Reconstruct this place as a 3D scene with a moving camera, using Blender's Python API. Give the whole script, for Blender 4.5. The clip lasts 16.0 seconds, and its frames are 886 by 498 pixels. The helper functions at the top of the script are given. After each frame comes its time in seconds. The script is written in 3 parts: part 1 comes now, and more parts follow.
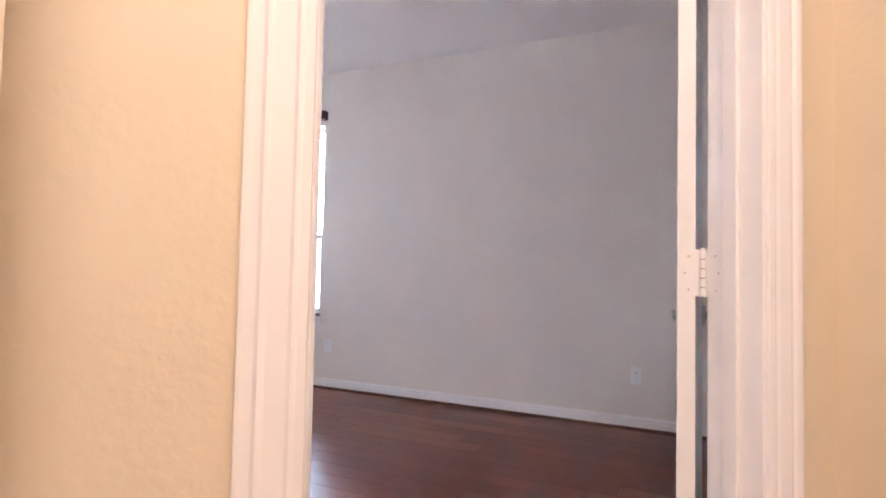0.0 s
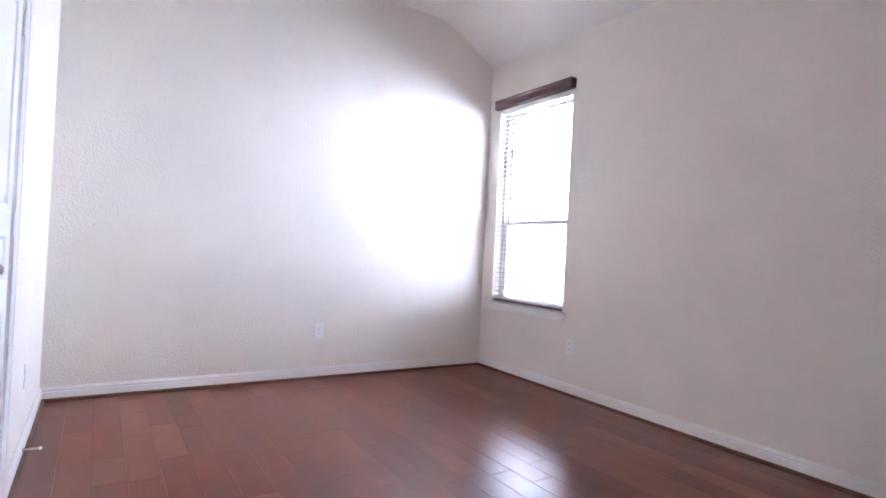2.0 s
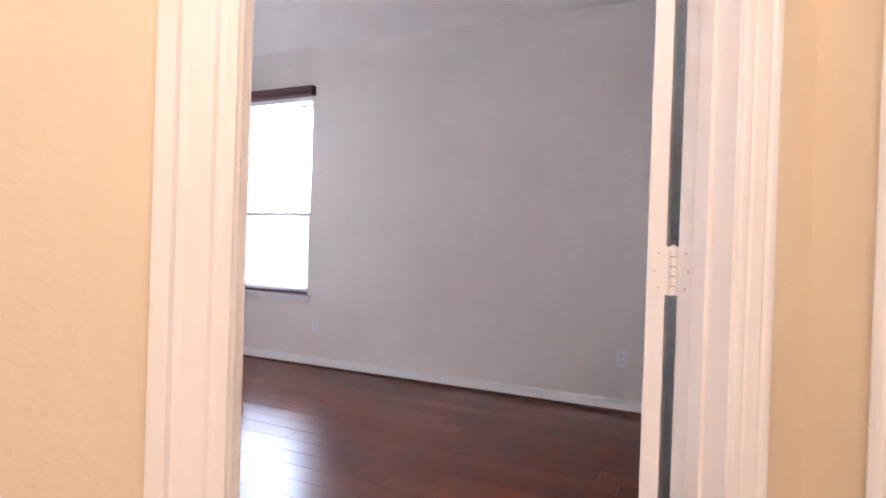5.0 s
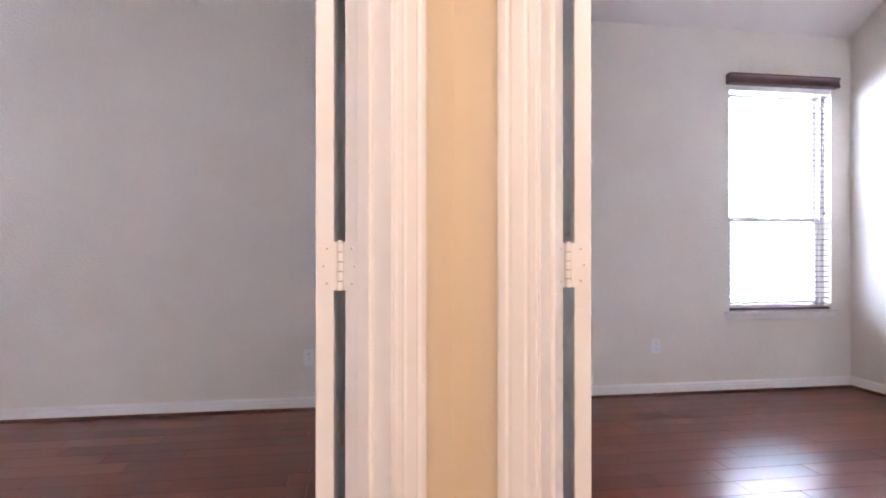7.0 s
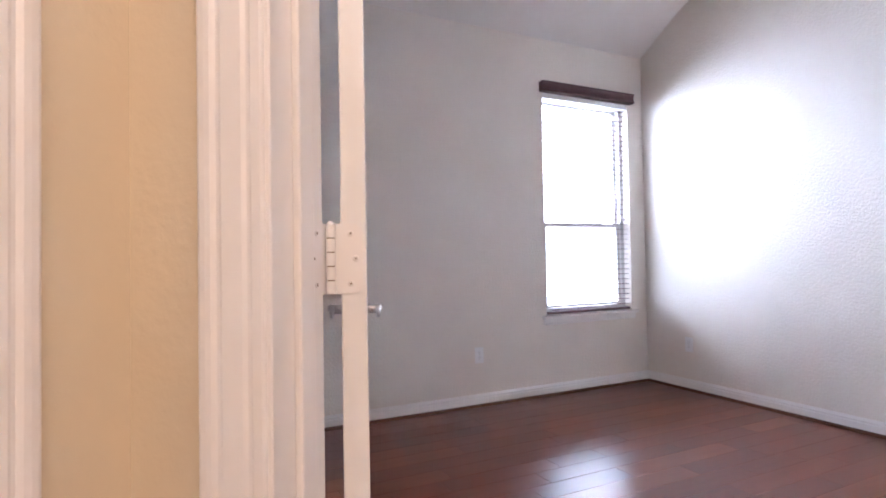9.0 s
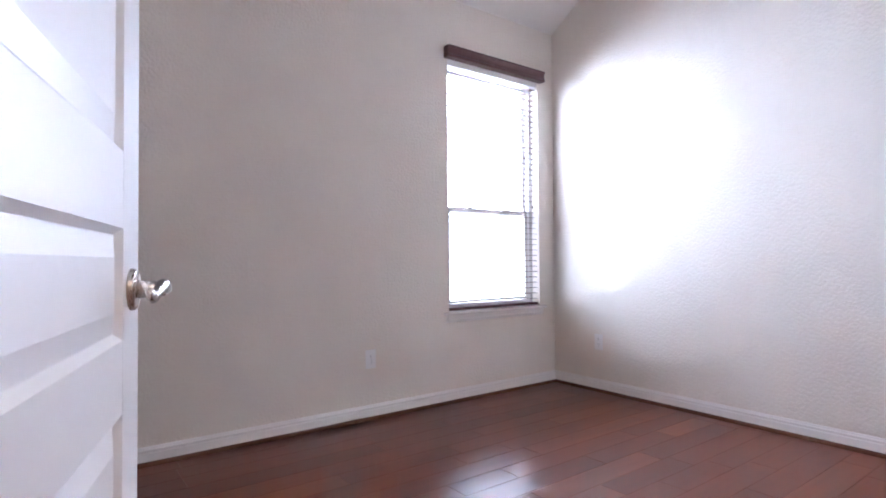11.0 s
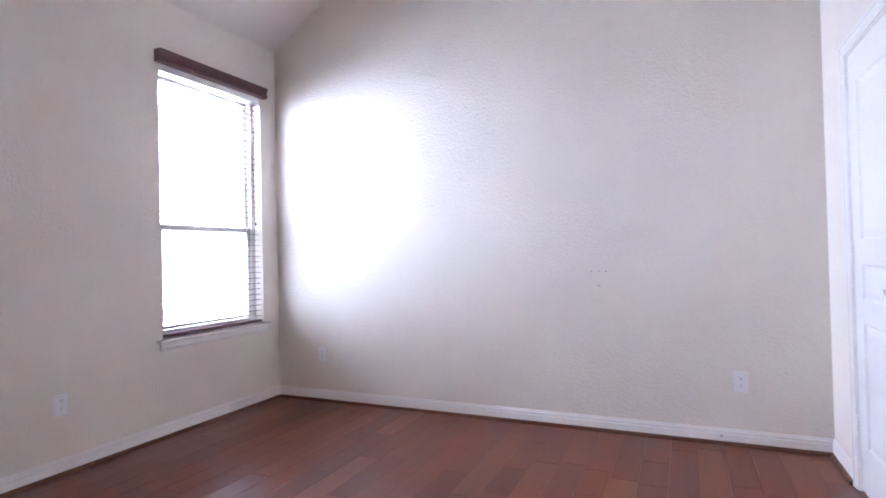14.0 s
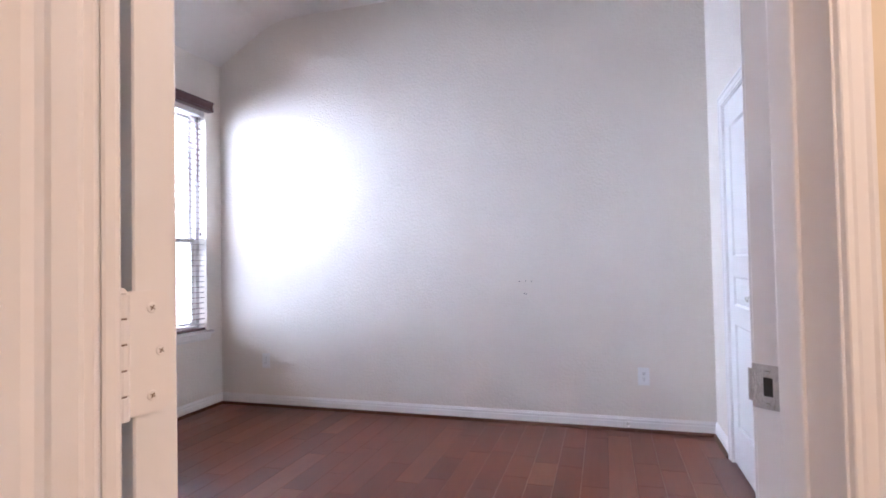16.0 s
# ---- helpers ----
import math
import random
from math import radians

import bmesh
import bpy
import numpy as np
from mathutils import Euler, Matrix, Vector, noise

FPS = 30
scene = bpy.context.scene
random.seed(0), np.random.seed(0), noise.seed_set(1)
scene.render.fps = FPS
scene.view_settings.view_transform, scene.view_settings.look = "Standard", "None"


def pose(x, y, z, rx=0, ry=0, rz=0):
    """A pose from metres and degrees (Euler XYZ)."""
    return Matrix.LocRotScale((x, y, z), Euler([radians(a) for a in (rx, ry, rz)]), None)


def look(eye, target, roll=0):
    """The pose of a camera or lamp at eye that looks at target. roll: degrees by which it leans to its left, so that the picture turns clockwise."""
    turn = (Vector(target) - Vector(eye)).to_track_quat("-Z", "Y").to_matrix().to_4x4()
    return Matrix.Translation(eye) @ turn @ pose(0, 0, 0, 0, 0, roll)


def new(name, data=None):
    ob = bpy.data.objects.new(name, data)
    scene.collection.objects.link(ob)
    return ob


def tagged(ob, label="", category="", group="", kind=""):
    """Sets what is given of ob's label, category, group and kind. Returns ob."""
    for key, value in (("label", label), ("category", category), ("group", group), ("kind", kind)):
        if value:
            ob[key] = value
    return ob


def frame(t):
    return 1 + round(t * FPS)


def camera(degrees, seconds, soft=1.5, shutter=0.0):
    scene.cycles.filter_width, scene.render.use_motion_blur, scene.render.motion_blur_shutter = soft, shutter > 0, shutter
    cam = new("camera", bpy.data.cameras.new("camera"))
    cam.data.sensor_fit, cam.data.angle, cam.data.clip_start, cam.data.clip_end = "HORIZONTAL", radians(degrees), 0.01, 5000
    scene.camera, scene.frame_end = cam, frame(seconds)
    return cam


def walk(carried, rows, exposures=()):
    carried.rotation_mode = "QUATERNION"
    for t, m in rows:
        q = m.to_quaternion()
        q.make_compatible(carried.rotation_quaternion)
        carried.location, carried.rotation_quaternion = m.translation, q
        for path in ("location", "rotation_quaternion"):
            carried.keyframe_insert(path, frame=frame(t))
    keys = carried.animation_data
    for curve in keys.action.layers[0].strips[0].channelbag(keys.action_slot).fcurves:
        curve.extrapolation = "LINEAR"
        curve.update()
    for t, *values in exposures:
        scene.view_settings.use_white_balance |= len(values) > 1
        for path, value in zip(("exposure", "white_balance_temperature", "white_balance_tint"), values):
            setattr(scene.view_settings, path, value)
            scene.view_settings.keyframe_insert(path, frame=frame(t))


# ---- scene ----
PATH = [
    (0, (4.168, -4.067, 1.104), (3.346, -2.246, 1.181), 1.2),
    (0.2, (4.131, -3.802, 1.122), (3.212, -2.027, 1.18), 1.5),
    (0.3, (4.12, -3.687, 1.119), (3.139, -1.944, 1.167), 1.6),
    (0.5, (4.083, -3.449, 1.14), (2.919, -1.822, 1.175), 1.9),
    (1, (4.161, -3.36, 1.153), (2.744, -1.948, 1.166), 2.3),
    (1.5, (4.167, -3.279, 1.113), (2.582, -2.059, 1.126), 2.6),
    (2, (4.229, -3.197, 1.092), (2.547, -2.116, 1.101), 3.0),
    (2.5, (4.237, -3.239, 1.106), (2.546, -2.171, 1.106), 3.1),
    (3, (4.146, -3.455, 1.159), (2.544, -2.259, 1.129), 3.5),
    (3.5, (4.148, -3.572, 1.139), (2.766, -2.127, 1.114), 3.5),
    (3.7, (4.144, -3.621, 1.136), (2.873, -2.077, 1.115), 3.1),
    (5.8, (4.247, -4.100, 1.146), (3.792, -2.152, 1.129), 1.2),
    (6, (4.242, -4.098, 1.145), (3.929, -2.123, 1.125), 0.9),
    (6.5, (4.246, -4.046, 1.144), (4.276, -2.046, 1.128), 0.5),
    (7, (4.248, -3.928, 1.139), (4.539, -1.949, 1.144), 0.0),
    (7.5, (4.258, -3.891, 1.132), (4.75, -1.953, 1.149), -0.0),
    (8, (4.267, -3.781, 1.134), (4.929, -1.894, 1.161), -0.5),
    (8.5, (4.407, -3.677, 1.115), (5.166, -1.827, 1.161), -0.6),
    (9, (4.497, -3.556, 1.102), (5.372, -1.759, 1.148), -1.0),
    (9.2, (4.534, -3.475, 1.102), (5.446, -1.695, 1.139), -0.7),
    (11.3, (4.848, -3.040, 1.010), (6.133, -1.508, 1.042), -0.7),
    (11.5, (4.843, -3.028, 1.014), (6.202, -1.563, 1.029), -0.8),
    (12, (4.848, -3.005, 1.036), (6.358, -1.694, 0.997), -0.9),
    (12.5, (4.873, -3.066, 1.055), (6.476, -1.874, 1.001), -1.2),
    (13, (4.826, -3.088, 1.130), (6.532, -2.048, 1.068), -1.0),
    (13.5, (4.771, -3.109, 1.162), (6.545, -2.186, 1.145), -1.2),
    (14, (4.7, -3.139, 1.147), (6.523, -2.319, 1.174), -1.4),
    (14.5, (4.661, -3.162, 1.156), (6.511, -2.401, 1.192), -1.4),
    (15, (4.564, -3.158, 1.168), (6.425, -2.427, 1.212), -1.4),
    (15.5, (4.465, -3.187, 1.171), (6.335, -2.481, 1.224), -1.2),
    (16, (4.367, -3.185, 1.173), (6.281, -2.609, 1.223), -1.1),
]
cam = camera(79.2, 16.0, soft=1.8)
walk(cam, [(t, look(eye, target, roll)) for t, eye, target, roll in PATH], [
    (0, 1.32, 6080, 21), (0.4, 1.30, 6080, 21), (2, 1.22, 6080, 21), (3.7, 1.25, 6080, 21), (6, 1.40, 6080, 21), (7, 1.32, 6080, 21),
    (9, 1.02, 6080, 21), (11.5, 1.10, 6080, 21), (13.5, 1.02, 6080, 23), (15, 0.92, 6080, 23), (16, 0.85, 6080, 22)])

# ---------------------------------------------------------------- light
world = bpy.data.worlds.new("sky")
scene.world = world
world.use_nodes = True
wn = world.node_tree.nodes
sky = wn.new("ShaderNodeTexSky")
sky.sky_type = "NISHITA"
sky.sun_disc = False
sky.sun_elevation, sky.sun_rotation = radians(48), radians(180)
world.node_tree.links.new(sky.outputs[0], wn["Background"].inputs[0])
wn["Background"].inputs[1].default_value = 0.12

sun = new("sun", bpy.data.lights.new("sun", "SUN"))
sun.data.energy, sun.data.angle, sun.data.color = 2.5, radians(0.5), (1.0, 0.95, 0.88)
sun.matrix_world = look((4, -20, 22), (4, 0, 0))

WIN_A, WIN_B = (0.165, 1.095), (7.155, 8.085)
WIN_Z = (0.64, 2.485)


def area_lamp(name, m, w, h, watts, color):
    ob = new(name, bpy.data.lights.new(name, "AREA"))
    ob.data.shape, ob.data.size, ob.data.size_y = "RECTANGLE", w, h
    ob.data.energy, ob.data.color = watts, color
    ob.matrix_world = m
    return ob


for wx in (WIN_A, WIN_B):
    cx = (wx[0] + wx[1]) / 2
    area_lamp("window_daylight", look((cx, 1.2, 2.45), (cx, -2.0, 1.45)), 6.9, 2.0, 960, (0.68, 0.82, 1.0))
area_lamp("hall_lamp", look((4.46, -4.6, 2.68), (4.46, -4.6, 0)), 1.5, 1.5, 21.5, (1.0, 0.83, 0.68))

# ---------------------------------------------------------------- materials


def material(name, color, rough=0.5, metal=0.0):
    m = bpy.data.materials.new(name)
    m.use_nodes = True
    b = m.node_tree.nodes["Principled BSDF"]
    b.inputs["Base Color"].default_value = (*color, 1)
    b.inputs["Roughness"].default_value = rough
    b.inputs["Metallic"].default_value = metal
    return m, m.node_tree.nodes, m.node_tree.links, b


def noise_node(n, l, scale, detail=3.0, coords=None, stretch=None):
    t = n.new("ShaderNodeTexNoise")
    t.inputs["Scale"].default_value, t.inputs["Detail"].default_value = scale, detail
    if coords is not None:
        if stretch:
            mp = n.new("ShaderNodeMapping")
            mp.inputs["Scale"].default_value = stretch
            l.new(coords, mp.inputs["Vector"])
            coords = mp.outputs[0]
        l.new(coords, t.inputs["Vector"])
    return t


def ramp(n, l, src, stops):
    r = n.new("ShaderNodeValToRGB")
    e = r.color_ramp.elements
    while len(e) < len(stops):
        e.new(0.5)
    for k, (p, c) in zip(e, stops):
        k.position, k.color = p, (*c, 1)
    l.new(src, r.inputs[0])
    return r


def bump(n, l, b, height, strength, distance):
    k = n.new("ShaderNodeBump")
    k.inputs["Strength"].default_value, k.inputs["Distance"].default_value = strength, distance
    l.new(height, k.inputs["Height"])
    l.new(k.outputs[0], b.inputs["Normal"])


def world_coords(n):
    return n.new("ShaderNodeNewGeometry").outputs["Position"]


def painted(name, color, rough, grain, strength, var=0.03):
    """Painted surface with a fine orange-peel relief and faint blotches."""
    m, n, l, b = material(name, color, rough)
    p = world_coords(n)
    lo = tuple(c * (1 - var) for c in color)
    hi = tuple(min(1, c * (1 + var)) for c in color)
    big = noise_node(n, l, 1.7, 4, p)
    l.new(ramp(n, l, big.outputs[0], [(0.3, lo), (0.7, hi)]).outputs[0], b.inputs["Base Color"])
    fine = noise_node(n, l, grain, 2.5, p)
    r = ramp(n, l, fine.outputs[0], [(0.38, (0, 0, 0)), (0.62, (1, 1, 1))])
    bump(n, l, b, r.outputs[0], strength, 0.002)
    return m


M_WALL = painted("wall_paint", (0.82, 0.755, 0.68), 0.5, 60, 0.7)
M_CEIL = painted("ceiling_paint", (0.85, 0.805, 0.76), 0.75, 60, 0.25)
M_HALL = painted("hall_paint", (0.74, 0.635, 0.475), 0.6, 75, 0.10)
M_TRIM = painted("trim_paint", (0.86, 0.83, 0.805), 0.32, 25, 0.08, 0.015)
M_DOOR = painted("door_paint", (0.85, 0.835, 0.82), 0.35, 30, 0.10, 0.015)
M_PLATE, _, _, _b = material("white_plastic", (0.86, 0.85, 0.84), 0.3)
M_DARK, _, _, _b = material("dark_slot", (0.03, 0.025, 0.02), 0.6)
M_VINYL = painted("window_vinyl", (0.66, 0.66, 0.65), 0.35, 30, 0.05, 0.02)


def nickel():
    m, n, l, b = material("brushed_nickel", (0.55, 0.51, 0.47), 0.28, 1.0)
    f = noise_node(n, l, 90, 3, n.new("ShaderNodeTexCoord").outputs["Object"], (1, 12, 1))
    l.new(ramp(n, l, f.outputs[0], [(0.3, (0.25, 0.25, 0.25)), (0.7, (0.31, 0.31, 0.31))]).outputs[0], b.inputs["Roughness"])
    return m


def wood(name, stops, rough, scale=1.0, per_island=False, vary=True, gloss=(0.25, 0.31)):
    m, n, l, b = material(name, stops[0][1], rough)
    rnd = (n.new("ShaderNodeNewGeometry").outputs["Random Per Island"] if per_island
           else n.new("ShaderNodeObjectInfo").outputs["Random"])
    p = world_coords(n)
    sh = n.new("ShaderNodeVectorMath")
    sh.operation = "SCALE"
    cv = n.new("ShaderNodeCombineXYZ")
    for k in range(3):
        l.new(rnd, cv.inputs[k])
    l.new(cv.outputs[0], sh.inputs[0])
    sh.inputs["Scale"].default_value = 37.0 if vary else 0.0
    ad = n.new("ShaderNodeVectorMath")
    l.new(p, ad.inputs[0]), l.new(sh.outputs[0], ad.inputs[1])
    grain = noise_node(n, l, 30 * scale, 2, ad.outputs[0], (0.10, 1, 1))
    cloud = noise_node(n, l, 4.5 * scale, 1, ad.outputs[0], (0.45, 1, 1))
    base = ramp(n, l, rnd, stops)
    gr = ramp(n, l, grain.outputs[0], [(0.25, (0.72, 0.68, 0.66)), (0.6, (1, 1, 1)), (0.8, (1, 1, 1))])
    cl = ramp(n, l, cloud.outputs[0], [(0.25, (0.72, 0.70, 0.68)), (0.5, (0.95, 0.95, 0.95)), (0.75, (1, 1, 1))])
    m1, m2 = n.new("ShaderNodeMixRGB"), n.new("ShaderNodeMixRGB")
    for k in (m1, m2):
        k.blend_type, k.inputs[0].default_value = "MULTIPLY", 0.45
    l.new(base.outputs[0], m1.inputs[1]), l.new(gr.outputs[0], m1.inputs[2])
    l.new(m1.outputs[0], m2.inputs[1]), l.new(cl.outputs[0], m2.inputs[2])
    l.new(m2.outputs[0], b.inputs["Base Color"])
    b.inputs["Roughness"].default_value = (gloss[0] + gloss[1]) / 2
    b.inputs["Specular IOR Level"].default_value = 0.42
    waves = noise_node(n, l, 9 * scale, 3, ad.outputs[0], (0.35, 1.4, 1))
    bump(n, l, b, waves.outputs[0], 0.05, 0.004)
    return m


FLOOR_STOPS = [(0.0, (0.130, 0.030, 0.016)), (0.45, (0.158, 0.037, 0.018)), (0.8, (0.180, 0.045, 0.022)), (1.0, (0.235, 0.076, 0.038))]
M_PLANK = wood("scraped_hardwood", FLOOR_STOPS, 0.25)
M_PLANK_FAR = wood("scraped_hardwood_far", FLOOR_STOPS, 0.25, per_island=True)
M_SHOE = wood("shoe_wood", [(0.0, (0.10, 0.040, 0.018)), (1.0, (0.13, 0.055, 0.024))], 0.4, vary=False, gloss=(0.35, 0.5))
# brown raised towards purple, so the colour holds the glare of the windows
M_BLIND = wood("blind_wood", [(0.0, (0.11, 0.050, 0.050)), (1.0, (0.13, 0.062, 0.060))], 0.4, vary=False, gloss=(0.3, 0.42))
M_SLAT = wood("slat_wood", [(0.0, (0.20, 0.145, 0.12)), (1.0, (0.25, 0.185, 0.155))], 0.4, vary=False, gloss=(0.25, 0.4))
M_NICKEL = nickel()
M_CORD, _, _, _b = material("cord", (0.25, 0.17, 0.13), 0.8)
# brown for the screw slots and for shade in the hinge knuckle gaps
M_RECESS, _, _, _b = material("recess_brown", (0.22, 0.15, 0.10), 0.6)
M_SUB, _, _, _b = material("subfloor", (0.03, 0.015, 0.01), 0.8)


def glass():
    m, n, l, b = material("window_glass", (1, 1, 1), 0.0)
    b.inputs["Transmission Weight"].default_value = 1.0
    b.inputs["IOR"].default_value = 1.02
    return m


M_GLASS = glass()


def insect_screen():
    """Fine grey mesh, too fine to tell its threads apart: part open, part dark wire."""
    m, n, l, b = material("insect_screen", (0.10, 0.10, 0.11), 0.7)
    b.inputs["Alpha"].default_value = 0.09
    return m


M_SCREEN = insect_screen()

# ---------------------------------------------------------------- mesh helpers


def mesh_object(name, bm, mat, parent=None, label="", m=None):
    me = bpy.data.meshes.new(name)
    bmesh.ops.recalc_face_normals(bm, faces=bm.faces[:])
    bm.to_mesh(me)
    bm.free()
    me.materials.append(mat)
    ob = new(name, me)
    if parent is not None:
        ob.parent = parent
    if m is not None:
        ob.matrix_basis = m
    if label:
        tagged(ob, label)
    return ob


def part(name, bm, mat, parent, label="", m=None):
    return mesh_object(name, bm, mat, parent, label, m)


def empty(name, m, label, category, group="", kind=""):
    ob = new(name)
    ob.empty_display_size = 0.05
    ob.matrix_basis = m
    return tagged(ob, label, category, group, kind)


def box(bm, x0, x1, y0, y1, z0, z1, bevel=0.0, seg=1, m=None):
    vs = [bm.verts.new((x, y, z)) for x in (x0, x1) for y in (y0, y1) for z in (z0, z1)]
    f = [(0, 1, 3, 2), (4, 6, 7, 5), (0, 4, 5, 1), (2, 3, 7, 6), (0, 2, 6, 4), (1, 5, 7, 3)]
    faces = [bm.faces.new([vs[i] for i in k]) for k in f]
    out = vs
    if bevel > 0:
        es = list({e for fc in faces for e in fc.edges})
        r = bmesh.ops.bevel(bm, geom=es, offset=bevel, segments=seg, affect="EDGES", profile=0.5)
        out = list({v for v in r["verts"]})
    if m is not None:
        bmesh.ops.transform(bm, matrix=m, verts=out)
    return out


def tube(bm, r0, r1, length, m, seg=20, bevel=0.0):
    """Cylinder or cone along local z from 0 to length."""
    r = bmesh.ops.create_cone(bm, cap_ends=True, segments=seg, radius1=r0, radius2=r1, depth=length)
    bmesh.ops.translate(bm, verts=r["verts"], vec=(0, 0, length / 2))
    vs = r["verts"]
    if bevel > 0:
        es = [e for e in {e for v in vs for e in v.link_edges} if e.calc_face_angle(0) > 1.0]
        q = bmesh.ops.bevel(bm, geom=es, offset=bevel, segments=2, affect="EDGES", profile=0.5)
        vs = list(set([v for v in vs if v.is_valid]) | set(q["verts"]))
    bmesh.ops.transform(bm, matrix=m, verts=vs)


def extrude(bm, profile, p0, p1, ax, ay, cut0=0.0, cut1=0.0):
    """A profile of (a, b) points, a along ax and b along ay, swept from p0 to p1. cut: mitre, metres of shortening per metre of a."""
    p0, p1, ax, ay = Vector(p0), Vector(p1), Vector(ax), Vector(ay)
    d = (p1 - p0).normalized()
    ring = []
    for p, c in ((p0, cut0), (p1, -cut1)):
        ring.append([bm.verts.new(p + ax * a + ay * b + d * (c * a)) for a, b in profile])
    k = len(profile)
    for i in range(k):
        j = (i + 1) % k
        bm.faces.new((ring[0][i], ring[0][j], ring[1][j], ring[1][i]))
    bm.faces.new(ring[0][::-1])
    bm.faces.new(ring[1])


def structure(name, bm, mat, label, category):
    ob = mesh_object(name, bm, mat)
    return tagged(ob, label, category, kind="structure")


def wall(name, p0, p1, thick, height, openings, mat, label):
    """A wall whose face runs from p0 to p1, its body to the right of that line; openings: (s0, s1, z0, z1) go right through."""
    a, b = Vector((*p0, 0)), Vector((*p1, 0))
    d = (b - a).normalized()
    m = Matrix.Translation(a) @ Matrix.Rotation(math.atan2(d.y, d.x), 4, "Z")
    length = (b - a).length
    bm = bmesh.new()
    s = 0.0
    for s0, s1, z0, z1 in sorted(openings):
        box(bm, s, s0, -thick, 0, 0, height)
        if z0 > 0:
            box(bm, s0, s1, -thick, 0, 0, z0)
        box(bm, s0, s1, -thick, 0, z1, height)
        s = s1
    box(bm, s, length, -thick, 0, 0, height)
    bmesh.ops.remove_doubles(bm, verts=bm.verts[:], dist=1e-5)
    bm.verts.index_update()
    seen = {}
    for f in bm.faces:
        seen.setdefault(tuple(sorted(v.index for v in f.verts)), []).append(f)
    bmesh.ops.delete(bm, geom=[f for fs in seen.values() if len(fs) > 1 for f in fs], context="FACES")
    bmesh.ops.transform(bm, matrix=m, verts=bm.verts[:])
    return structure(name, bm, mat, label, "wall")


# ---------------------------------------------------------------- plan
EAST = 8.264
CLOSET_A, CLOSET_B = -3.47, -3.865
H = 3.30
DOOR_H = 2.045
T = 0.115
PIN_A, PIN_B = Vector((4.206, -2.870)), Vector((4.673, -2.846))
A_TURN, B_TURN = radians(47), radians(42.1)
U_A, U_B = Vector((-math.cos(A_TURN), -math.sin(A_TURN))), Vector((math.cos(B_TURN), -math.sin(B_TURN)))
N_A, N_B = Vector((-math.sin(A_TURN), math.cos(A_TURN))), Vector((math.sin(B_TURN), math.cos(B_TURN)))      # into the rooms
CLEAR_A, CLEAR_B = 0.792, 0.826                       # clear widths between the jambs
HALL_A, HALL_B = PIN_A - N_A * T, PIN_B - N_B * T
APEX_S = (HALL_B - HALL_A).dot(N_B) / -U_A.dot(N_B)
APEX = HALL_A - U_A * APEX_S                         # hall corner between the two doors
APEX_T = (HALL_B - APEX).length
PART_X = (4.41, 4.52)

wall("wall_north", (-0.15, 0), (EAST + 0.15, 0), -0.16, H,
     [(WIN_A[0] + 0.15, WIN_A[1] + 0.15, *WIN_Z), (WIN_B[0] + 0.15, WIN_B[1] + 0.15, *WIN_Z)], M_WALL,
     "beige textured plaster wall with two tall windows")
wall("wall_west", (0, 0), (0, CLOSET_A - 0.75), 0.15, H, [], M_WALL, "beige orange-peel textured plaster wall")
wall("wall_east", (EAST, CLOSET_B - 0.75), (EAST, 0), 0.15, H, [], M_WALL, "beige orange-peel textured plaster wall")
CA = (1.70, 3.03)
CB = (6.36, 7.79)
wall("wall_closet_a", (0, CLOSET_A), (3.70, CLOSET_A), 0.11, H, [(CA[0] - 0.02, CA[1] + 0.02, 0, DOOR_H + 0.02)], M_WALL,
     "beige plaster wall with a double closet door")
wall("wall_closet_b", (5.713, CLOSET_B), (EAST, CLOSET_B), 0.11, H, [(CB[0] - 5.713 - 0.02, CB[1] - 5.713 + 0.02, 0, DOOR_H + 0.02)], M_WALL,
     "beige plaster wall with a double closet door")
bm = bmesh.new()
box(bm, *PART_X, -2.70, 0, 0, H)
structure("wall_partition", bm, M_WALL, "beige plaster partition wall between the bedrooms", "wall")
wall("closet_back_a", (0, CLOSET_A - 0.75), (3.34, CLOSET_A - 0.75), 0.1, H, [], M_WALL, "plain plaster closet back wall")
wall("closet_back_b", (5.57, CLOSET_B - 0.75), (EAST, CLOSET_B - 0.75), 0.1, H, [], M_WALL, "plain plaster closet back wall")


def diagonal(name, pin, u, n, clear, before, after, label):
    """The angled wall that holds a bedroom door: room half in wall paint, hall half in hall paint."""
    for tag_name, off, th, mat, b0, a0 in ((name, 0.0, T / 2, M_WALL, before[0], after[0]), (name + "_hall", -T / 2, T / 2, M_HALL, before[1], after[1])):
        bm = bmesh.new()
        o = Vector((pin.x, pin.y, 0)) + Vector((n.x, n.y, 0)) * off
        m = Matrix((( u.x, n.x, 0, o.x), (u.y, n.y, 0, o.y), (0, 0, 1, 0), (0, 0, 0, 1)))
        s0, s1 = -0.030, clear + 0.022
        box(bm, -b0, s0, -th, 0, 0, H)
        box(bm, s1, clear + a0, -th, 0, 0, H)
        box(bm, s0, s1, -th, 0, DOOR_H + 0.022, H)
        bmesh.ops.transform(bm, matrix=m, verts=bm.verts[:])
        structure(tag_name, bm, mat, label, "wall")


